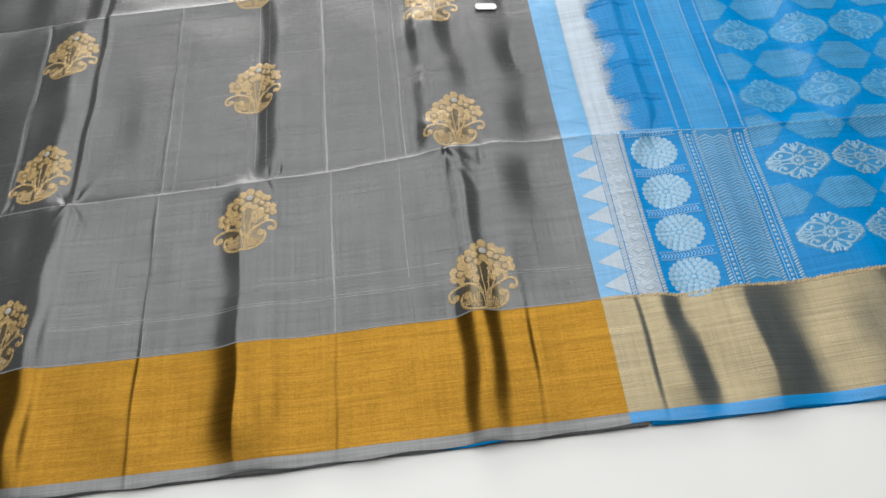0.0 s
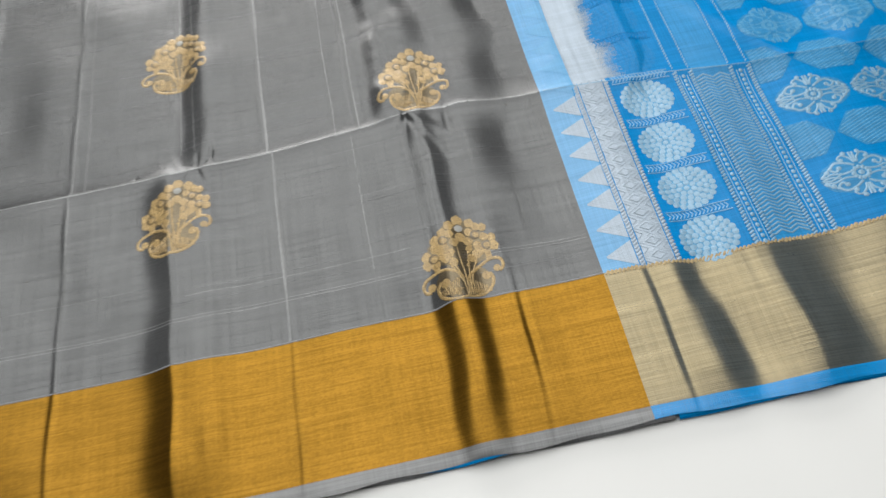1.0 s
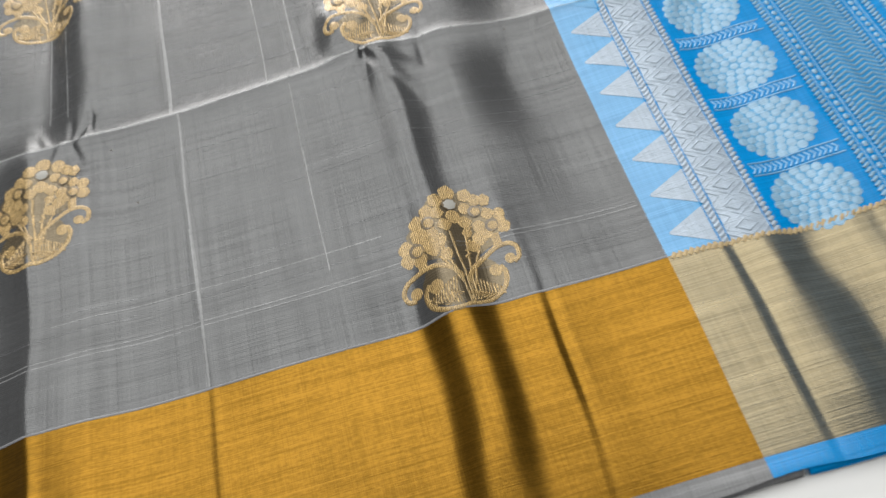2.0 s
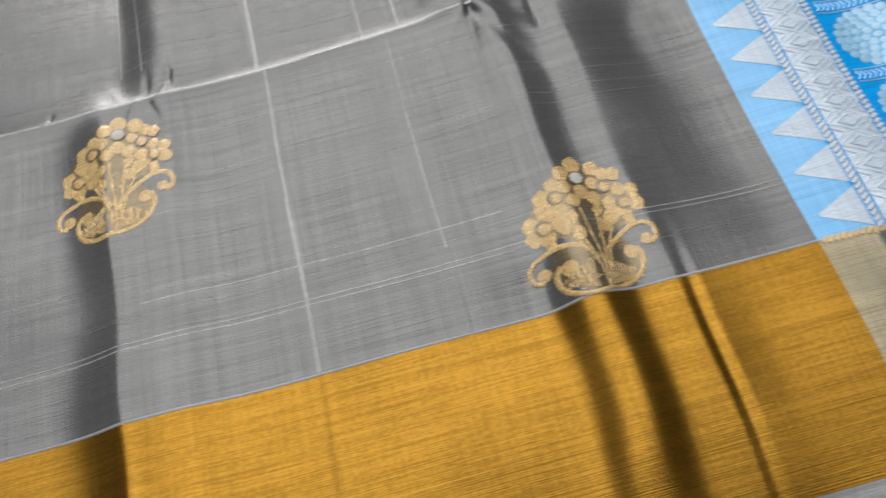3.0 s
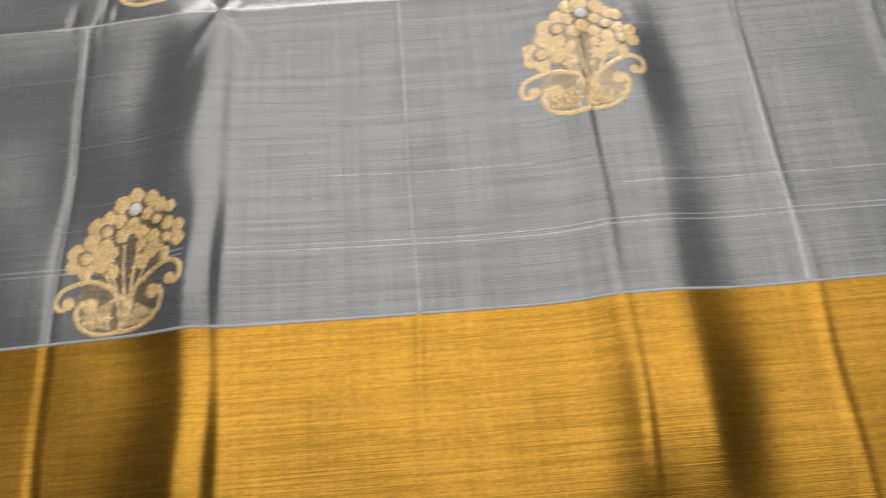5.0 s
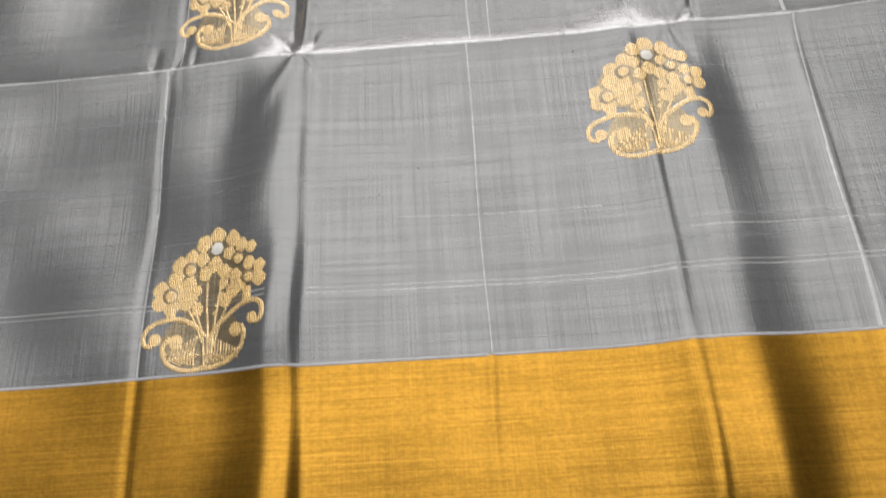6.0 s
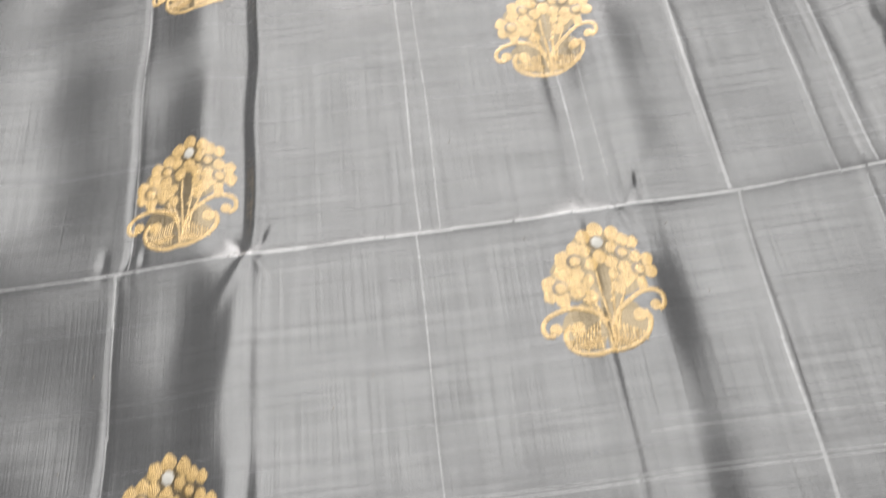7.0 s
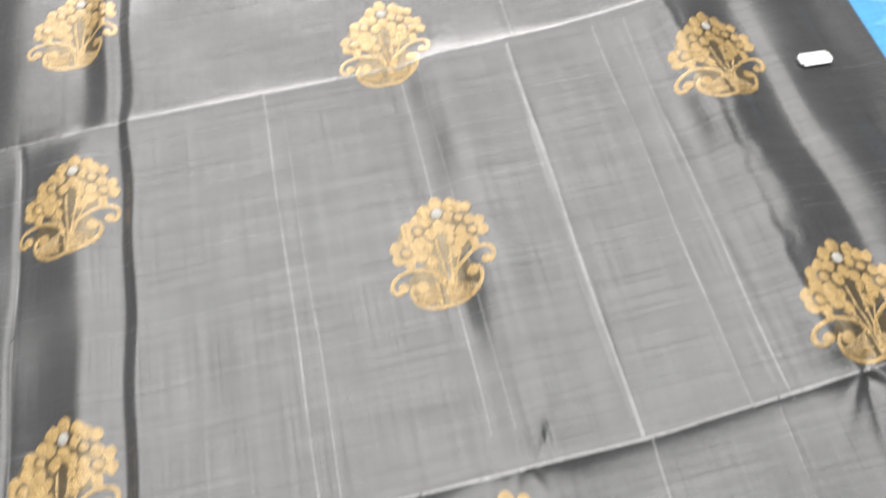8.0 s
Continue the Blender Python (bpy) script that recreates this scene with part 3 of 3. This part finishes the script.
def bouquet(cx, cy):
    """The gold flower-bouquet motif of the body."""
    mm = 0.0001

    def at(x, v):
        return (cx + (1.073 * x + 22) * mm, cy + (v - 0.048 * x - 14) * mm)

    w, rims = Weave(0.0003), []
    for k, (u, v, r) in enumerate(sorted(PETALS, key=lambda p: p[1])):
        u, v, r = u + random.uniform(-4, 4), v + random.uniform(-4, 4), r * random.uniform(1.12, 1.2)
        w.lift = 0.00024 + 0.000012 * k
        w.disc(*at(u, v), r * mm, random.choice((0, 4, 5)), dome=0.00004, squash=random.uniform(1.05, 1.2), turn=random.uniform(-0.2, 0.2))
    for u, v, r in [*HEARTS, (53, 643, 36)]:
        w.lift = 0.00088
        rims.append(Weave(0.00082))
        rims[-1].disc(*at(u - 2, v + 2), (r + 6) * mm, 0, dome=0.00003)
        w.disc(*at(u, v), r * mm, 0, dome=0.00006)
    w.lift = 0.0003
    for path in SCROLLS:
        w.strip([at(*p) for p in smooth_path(path)], 27 * mm)
    for u, v, r in ((-239, 167, 34), (268, 244, 30), (-133, 152, 39), (179, 196, 36)):
        w.disc(*at(u, v), r * mm)
    for path in STEMS:
        w.strip([at(*p) for p in smooth_path(path)], 13 * mm)
    for foot, head in (((-175, 343), (-169, 261)), ((228, 411), (232, 333))):
        w.strip([at(*foot), at(*head)], 52 * mm)
    for k in range(11):
        for side in (-1, 1):
            u, top = side * (26 + 15 * k), 178 - 8 * k
            w.strip([at(u - 10, 26 + 4 * k), at(u + side * 14, top * 0.55), at(u + side * 8 + 8, top)], 9 * mm, dome=0.0002)
    for k in range(8):
        for side in (-1, 1):
            w.strip([at(side * (168 - 17 * k), 62 + 4 * k), at(side * (100 - 13 * k), 30 + 7 * k)], 9 * mm, dome=0.0002)
    for k in range(6):
        for side, lean in ((-1, -0.25), (1, 0.35)):
            u, v = 15 + side * 34 + lean * 34 * k, 300 + 42 * k
            w.strip([at(u, v - 16), at(u + side * 30, v + 16)], 16 * mm, dome=0.0002)
    g = Weave(0.00012)
    g.sheet(*at(25, 465), 265 * mm, 180 * mm)
    g.lift = 0.0001
    g.sheet(*at(45, 590), 165 * mm, 135 * mm)
    g.lift = 0.00008
    g.sheet(*at(0, 165), 225 * mm, 150 * mm)
    motif = w.build("bouquet_motif", M_MOTIF, saree, "gold brocade flower bouquet woven into the silk")
    for rim in rims:
        rim.build("motif_outline", M_OUTLINE, motif, "dark thread round a flower heart")
    g.build("float_sheen", M_FLOAT, motif, "loose tan threads between the flowers")
    d = Weave(0.0010)
    d.disc(*at(53, 643), 35 * mm, 7, 0.0001)
    d.build("white_flower_centre", M_BEAD, motif, "white woven flower centre")


for mx, my in ((-0.0445, -0.1825), (-0.0410, 0.0120), (-0.0370, 0.1946), (-0.0350, 0.3550), (0.1970, -0.0845), (0.1990, 0.1035),
               (0.1950, 0.2780), (0.4330, -0.1840), (0.4275, 0.0110), (0.4190, 0.1980), (-0.280, -0.0845), (-0.277, 0.1035), (-0.274, 0.2780)):
    bouquet(mx, my)

# thin pale thread between body and border, and paired weft stripes
w = Weave(0.00025)
w.strip([(x, BORDER + 0.0002) for x in np.arange(X0 + 0.001, SEAM_X, 0.004)], 0.0014, dome=0.0002)
w.build("edge_thread", M_LINE, saree, "pale thread between body and border")
w = Weave(0.00012)
for y, x0, x1 in ((-0.1470, 0.012, 0.545), (-0.1497, 0.012, 0.545), (-0.1275, 0.21, 0.40), (-0.1100, 0.06, 0.17),
                  (-0.147, -0.25, -0.004), (-0.1497, -0.25, -0.004)):
    w.strip([(x, y + 0.0006 * math.sin(31 * x)) for x in np.arange(x0, x1, 0.003)], 0.0006, dome=0.00003)
w.build("weft_stripes", M_PALEGREY, saree, "paired pale weft stripes near the border", "stuff")
w = Weave(0.00012)
for _ in range(100):
    y, x0 = random.uniform(BORDER + 0.004, 0.27), random.uniform(-0.22, 0.50)
    x1 = min(x0 + random.uniform(0.03, 0.25), SEAM_X - 0.002)
    if abs(y) > 0.014:
        w.strip([(x, y + 0.0006 * math.sin(31 * x)) for x in np.arange(x0, x1, 0.003)], random.uniform(0.0002, 0.00034), dome=0.00002)
w.build("slub_texture", M_WEFT, saree, "faint pale weft threads across the silk", "stuff")
# pale crease strips: wear and light caught on the ridges, as one colour
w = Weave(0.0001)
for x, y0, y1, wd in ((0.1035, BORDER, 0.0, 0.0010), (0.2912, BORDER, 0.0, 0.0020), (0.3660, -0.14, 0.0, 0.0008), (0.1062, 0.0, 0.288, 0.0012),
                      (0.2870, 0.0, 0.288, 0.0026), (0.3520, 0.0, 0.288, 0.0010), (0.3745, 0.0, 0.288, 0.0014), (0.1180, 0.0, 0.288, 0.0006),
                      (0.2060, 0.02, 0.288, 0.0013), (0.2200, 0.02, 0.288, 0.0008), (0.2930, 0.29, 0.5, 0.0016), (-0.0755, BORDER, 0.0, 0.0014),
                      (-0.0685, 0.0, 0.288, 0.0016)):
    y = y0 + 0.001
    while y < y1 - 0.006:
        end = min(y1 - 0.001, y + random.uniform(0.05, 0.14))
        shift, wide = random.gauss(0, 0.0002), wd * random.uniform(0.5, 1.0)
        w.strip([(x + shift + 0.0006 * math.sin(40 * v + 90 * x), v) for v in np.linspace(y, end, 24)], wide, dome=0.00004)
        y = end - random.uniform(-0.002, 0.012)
# the fold crests' glint goes into pale strips too, along with wear
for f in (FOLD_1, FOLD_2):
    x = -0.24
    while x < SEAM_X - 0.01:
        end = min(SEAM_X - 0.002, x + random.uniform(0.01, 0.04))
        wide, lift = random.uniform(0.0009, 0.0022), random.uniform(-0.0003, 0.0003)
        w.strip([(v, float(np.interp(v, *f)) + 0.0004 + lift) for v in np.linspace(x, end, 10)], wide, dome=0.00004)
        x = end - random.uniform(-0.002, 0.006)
# bright edge of the fold as pale strips, a painted highlight
p = Weave(0.00045)
x = SEAM_X + 0.003
while x < 1.1:
    end = x + random.uniform(0.015, 0.05)
    wide, lift = random.uniform(0.0006, 0.0014), random.uniform(-0.0003, 0.0003)
    p.strip([(v, float(np.interp(v, *FOLD_1)) + 0.0004 + lift) for v in np.linspace(x, end, 16)], wide, dome=0.00004)
    x = end - random.uniform(-0.001, 0.006)
p.build("fold_highlight", M_MED, pallu, "pale fold edge with its highlight in the colour")
w.build("worn_lit_creases", M_PALEGREY, saree, "pale crease lines, wear and ridge highlight in one colour", "stuff")
# broad bands, slightly lighter than the silk, beside four creases
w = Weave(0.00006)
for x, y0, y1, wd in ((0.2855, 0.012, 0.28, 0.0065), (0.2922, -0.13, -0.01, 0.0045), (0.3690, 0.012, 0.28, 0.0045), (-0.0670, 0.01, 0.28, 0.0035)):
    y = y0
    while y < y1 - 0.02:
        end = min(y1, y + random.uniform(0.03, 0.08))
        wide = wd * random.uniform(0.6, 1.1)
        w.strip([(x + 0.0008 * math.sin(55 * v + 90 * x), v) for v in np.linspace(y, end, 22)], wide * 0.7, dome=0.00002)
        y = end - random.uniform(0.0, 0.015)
w.build("crease_bands", M_SOFT, saree, "faint paler bands beside the creases", "stuff")
TOP_Y = 0.5

# temple teeth, lattice and cords
w, flat = Weave(0.0002), Weave(0.0002)
SHEEN_Y = 0.008  # beyond this the sheen is painted: end panel muted, its threads flattened
y = BORDER + 0.001
step = 0.0258
while y < TOP_Y:
    b = BANDS[0] - 0.0005
    # teeth beyond the fold nearly match their ground, as sheen would leave them
    (flat if y > SHEEN_Y - 0.02 else w).patch([(b, y), (b, y + step * 0.98), (SEAM_X + 0.007, y + step * 0.5), (SEAM_X + 0.007, y + step * 0.44)], 6)
    for k in (0.35, 0.6, 0.85):
        if y > SHEEN_Y - 0.02:
            continue
        w.strip([(b, y + step * 0.5 - step * 0.47 * k), (b - (b - SEAM_X - 0.008) * k, y + step * 0.48), (b, y + step * 0.5 + step * 0.47 * k)], 0.0010, dome=0.0004)
    y += step
w.build("temple_teeth", M_SILVER, pallu, "row of silver woven triangles")
flat.build("temple_teeth", M_SHEEN_TOOTH, pallu, "row of woven triangles, muted where sheen would lie")

w = Weave(0.0002)
b0, b1 = BANDS[0] + 0.0035, BANDS[1] - 0.004
rows_y = np.arange(BORDER + 0.001, SHEEN_Y - 0.008, 0.0138)
for y in rows_y:
    mid = (b0 + b1) / 2
    for s in (1.0, 0.55):
        h = 0.0138 * 0.5
        c = y + h
        w.strip([(mid - (mid - b0) * s, c), (mid, c + h * s), (mid + (b1 - mid) * s, c), (mid, c - h * s), (mid - (mid - b0) * s, c)], 0.0011, dome=0.0005)
    for x in (b0, b1):
        w.strip([(x + (0.005 if x == b0 else -0.005), y), (x, y + 0.004), (x, y + 0.0098), (x + (0.005 if x == b0 else -0.005), y + 0.0138)], 0.0008, dome=0.0005)
w.build("lattice_weave", M_SILVER, pallu, "raised silver diamonds")
# tapering silver strips paint the sheen's ragged spill past the lattice band
w = Weave(0.00035)
for y in np.arange(SHEEN_Y + 0.002, TOP_Y, 0.0011):
    far = BANDS[1] + 0.013 + 0.006 * math.sin(61 * y) + 0.004 * math.sin(150 * y + 1) + random.uniform(-0.003, 0.003)
    w.strip([(BANDS[1] - 0.004 + (far - BANDS[1] + 0.004) * k / 5, y + 0.0006 * k / 5) for k in range(6)], 0.0013, taper=True, dome=0.00003)
w.build("float_sheen", M_SILVER, pallu, "silver strips for the sheen past the lattice", "stuff")


def cord(x, width, mat):
    c = Weave(0.0003)
    for y in np.arange(BORDER + 0.001, SHEEN_Y - 0.006, 0.0032):
        c.strip([(x - width / 2, y), (x + width / 2, y + 0.0026)], 0.0021, dome=0.0005)
    for y in np.arange(SHEEN_Y, TOP_Y, 0.0032):
        c.strip([(x - width / 4, y), (x + width / 4, y + 0.0026)], 0.0010, dome=0.0001)
    c.build("woven_cord", mat, pallu, "twisted silver cord")


for x in (BANDS[0] + 0.0005, BANDS[1] - 0.0006):
    cord(x, 0.0034, M_SILVER)
    v = Weave(0.0003)
    for e in (-0.0027, 0.0027):
        v.strip([(x + e, y) for y in np.arange(BORDER + 0.001, SHEEN_Y, 0.004)], 0.0009, dome=0.0001)
    v.build("blue_thread", M_BLUE, pallu, "blue thread beside the cord")
for a, b in ((BANDS[2], BANDS[3]), (BANDS[4], BANDS[5])):
    m = (a + b) / 2
    cord(a + 0.0018, 0.004, M_MED)
    cord(b - 0.0018, 0.004, M_MED)
    c = Weave(0.0003)
    for y in np.arange(BORDER + 0.002, SHEEN_Y - 0.006, 0.0052):
        c.disc(m, y, 0.0018, 0, 0.0005, 1.2, n=8)
    for e in (-0.0034, 0.0034):
        c.strip([(m + e, y) for y in np.arange(BORDER + 0.002, SHEEN_Y - 0.006, 0.003)], 0.0008, dome=0.0001)
    c.build("woven_dots", M_MED, pallu, "row of silver dots")

# chevrons: eight slanted ribs a row
w = Weave(0.0002)
ribs = 4
wide = (BANDS[4] - BANDS[3] - 0.002) / ribs
for y in np.arange(BORDER + 0.006, SHEEN_Y - 0.010, 0.0037):
    pts = []
    for k in range(ribs + 1):
        pts.append((BANDS[3] + 0.001 + wide * k, y + (0.0042 if k % 2 else 0.0)))
    w.strip(pts, 0.0018, dome=0.0003)
w.build("chevron_weave", M_MED, pallu, "raised silver chevrons")


# round flower medallions with separators
def medallion(cx, cy):
    # beyond the fold petals take almost the ground's blue, in place of sheen
    pressed = cy > SHEEN_Y
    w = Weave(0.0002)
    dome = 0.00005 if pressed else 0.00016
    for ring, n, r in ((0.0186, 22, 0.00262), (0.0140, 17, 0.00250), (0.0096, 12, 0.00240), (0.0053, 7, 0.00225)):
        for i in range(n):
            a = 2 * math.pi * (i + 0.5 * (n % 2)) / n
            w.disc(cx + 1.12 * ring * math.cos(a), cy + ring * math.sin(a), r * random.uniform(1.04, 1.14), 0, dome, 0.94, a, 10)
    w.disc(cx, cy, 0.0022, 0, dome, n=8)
    m = w.build("flower_medallion", M_SHEEN_BLUE if pressed else M_MED, pallu, "round silver flower medallion")
    if not pressed:
        g = Weave(0.00012)
        g.sheet(cx, cy, 0.0225, 0.0198)
        g.build("medallion_ground", M_RIB, m, "slate-blue ground of the medallion")


for k in range(14):
    cy = -0.1690 + 0.0497 * k
    if cy > TOP_Y - 0.03:
        break
    medallion(0.6360, cy)
    w = Weave(0.0003)
    y = cy + 0.0248
    for e, wd in ((-0.0042, 0.0012), (0.0042, 0.0012)):
        w.strip([(x, y + e) for x in np.arange(BANDS[1] + 0.004, BANDS[2] - 0.002, 0.004)], wd, dome=0.0004)
    for x in np.arange(BANDS[1] + 0.005, BANDS[2] - 0.005, 0.0031):
        w.strip([(x, y - 0.003), (x + 0.0022, y), (x, y + 0.003)], 0.0014, dome=0.0006)
    # braid beyond the fold is dulled the same way for sheen
    w.build("medallion_separator", M_SHEEN_BLUE if y > SHEEN_Y else M_MUTED, pallu, "silver braid between medallions")


# field of leaf-shaped damask motifs between plain hexagons
def damask(cx, cy):
    # flatter and darker beyond the fold: sheen put into relief and colour
    pressed = cy > SHEEN_Y
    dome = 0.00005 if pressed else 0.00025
    w = Weave(0.00015 if pressed else 0.0003)
    mm, tall = 0.00118, 1.2
    for i in range(12):
        a = 2 * math.pi * i / 12
        w.disc(cx + 5.2 * mm * math.cos(a), cy + 4.8 * mm * math.sin(a), 1.9 * mm, 0, dome, 0.8, a, 8)
    w.disc(cx, cy, 2.2 * mm, 6, dome, n=12)
    for s in (-1, 1):
        for r in (-1, 1):
            for path, wd in (([(2, 6), (8, 9), (14, 10), (18, 6.5), (15, 4), (12.5, 6)], 1.9), ([(6, 2), (12, 1.5), (19, 3), (24, 1.5)], 1.7),
                             ([(1, 8), (3, 12), (7, 14.5), (10.5, 12.5), (8.5, 11)], 1.6), ([(14, 1), (20, -1), (26, 0)], 1.6),
                             ([(0.6, 8), (1.2, 16)], 1.8), ([(16, 9), (21, 5.5), (26, 2)], 1.5)):
                w.strip([(cx + s * u * mm, cy + r * v * mm * tall) for u, v in smooth_path(path, 4)], wd * mm, dome=dome)
            for u, v in ((12.5, 6), (9, 11), (5, 15.5), (21, 5), (24, 2.5)):
                w.disc(cx + s * u * mm, cy + r * v * mm * tall, 1.9 * mm, 0, dome, n=8)
    g = Weave(0.0001)
    g.sheet(cx, cy, 27 * mm, 16.5 * mm)
    g.build("motif_ground", M_HEX, pallu, "slate-blue ground of a damask motif")
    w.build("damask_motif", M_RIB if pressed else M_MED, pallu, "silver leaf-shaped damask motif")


def hexagon(cx, cy):
    """A woven hexagon with slanting ribs, cut off at the cords."""
    pressed = cy > SHEEN_Y
    w, h = Weave(0.0002), Weave(0.00025)
    hw, hh, lo, rows, cols = 0.0322, 0.0200, BANDS[5] + 0.001, 16, 13

    def reach(v):
        return hw - 0.0165 * abs(v) / hh

    pts = []
    for k in range(rows + 1):
        v = -hh + 2 * hh * k / rows
        for x in np.linspace(max(cx - reach(v), lo), max(cx + reach(v), lo + 0.0005), cols):
            pts.append((float(x), cy + v))
    w.add(pts, [(k * cols + i, k * cols + i + 1, (k + 1) * cols + i + 1, (k + 1) * cols + i) for k in range(rows) for i in range(cols - 1)])
    ground = w.build("hatched_hexagon", M_HEX, pallu, "flat slate-blue woven hexagon")
    for o in np.arange(-0.034, 0.035, 0.0032):
        run = [(u, o + 0.45 * u) for u in np.arange(-hw, hw, 0.003) if abs(o + 0.45 * u) < hh and abs(u) < reach(o + 0.45 * u) - 0.0008 and cx + u > lo]
        if len(run) > 2:
            h.strip([(cx + u, cy + v) for u, v in run], 0.0017, dome=0.00005 if pressed else 0.0003)
    h.build("hatch_ribs", M_RIB, ground, "slanting pale ribs")


for r in range(-1, 7):
    for c in range(4):
        mx, my = 0.7740 + 0.0655 * c, -0.1390 + 0.0925 * r
        if my + 0.09 < BORDER or my > 0.46:
            continue
        if my > BORDER + 0.015:
            damask(mx, my)
        if BORDER + 0.018 < my + 0.0462 < 0.46:
            hexagon(mx - 0.0327, my + 0.0462)

# tan twisted cord between pallu and its border
w = Weave(0.0003)
for x in np.arange(SEAM_X + 0.002, X1 - 0.2, 0.0032):
    e, q = random.uniform(-0.0004, 0.0004), random.uniform(0.7, 1.05)
    w.strip([(x, BORDER - 0.0018 * q + e), (x + 0.0014, BORDER + e), (x + 0.0028, BORDER + 0.0018 * q + e)], 0.0027 * q, dome=0.0002)
w.build("twisted_cord", M_ROPE, pallu, "tan twisted cord along the border")

# tiny dark specks of lint
w = Weave(0.0002)
for x, y in ((0.2607, -0.0571), (0.050, -0.0950), (-0.10, -0.11), (-0.085, -0.06), (0.335, 0.21), (0.247, -0.014), (0.165, -0.012), (0.072, -0.08),
             (0.512, 0.0), (0.30, 0.12), (0.13, 0.06)):
    w.disc(x, y, 0.0006, 0, 0.0003, 0.6, x * 90, 6)
w.build("lint_specks", M_OUTLINE, saree, "tiny dark specks of lint", "stuff")

# ---- paper tag lying on the cloth ----
tag_bm = bmesh.new()
bmesh.ops.create_cube(tag_bm, size=1.0, matrix=Matrix.Diagonal((0.027, 0.0105, 0.0006, 1)))
bmesh.ops.bevel(tag_bm, geom=[e for e in tag_bm.edges if abs(e.verts[0].co.z - e.verts[1].co.z) > 0.0003], offset=0.002, segments=3, affect="EDGES")
tag = part("paper_tag", tag_bm, M_PAPER, None)
tagged(tag, "small blank white paper tag lying on the grey silk", "tag")
slope = math.degrees(math.atan2(float(rise(0.502, 0.217)) - float(rise(0.480, 0.217)), 0.022))
tag.matrix_world = pose(0.491, 0.217, max(float(rise(x, 0.217)) for x in (0.480, 0.491, 0.502)) + 0.0004, 0, -slope, 3)
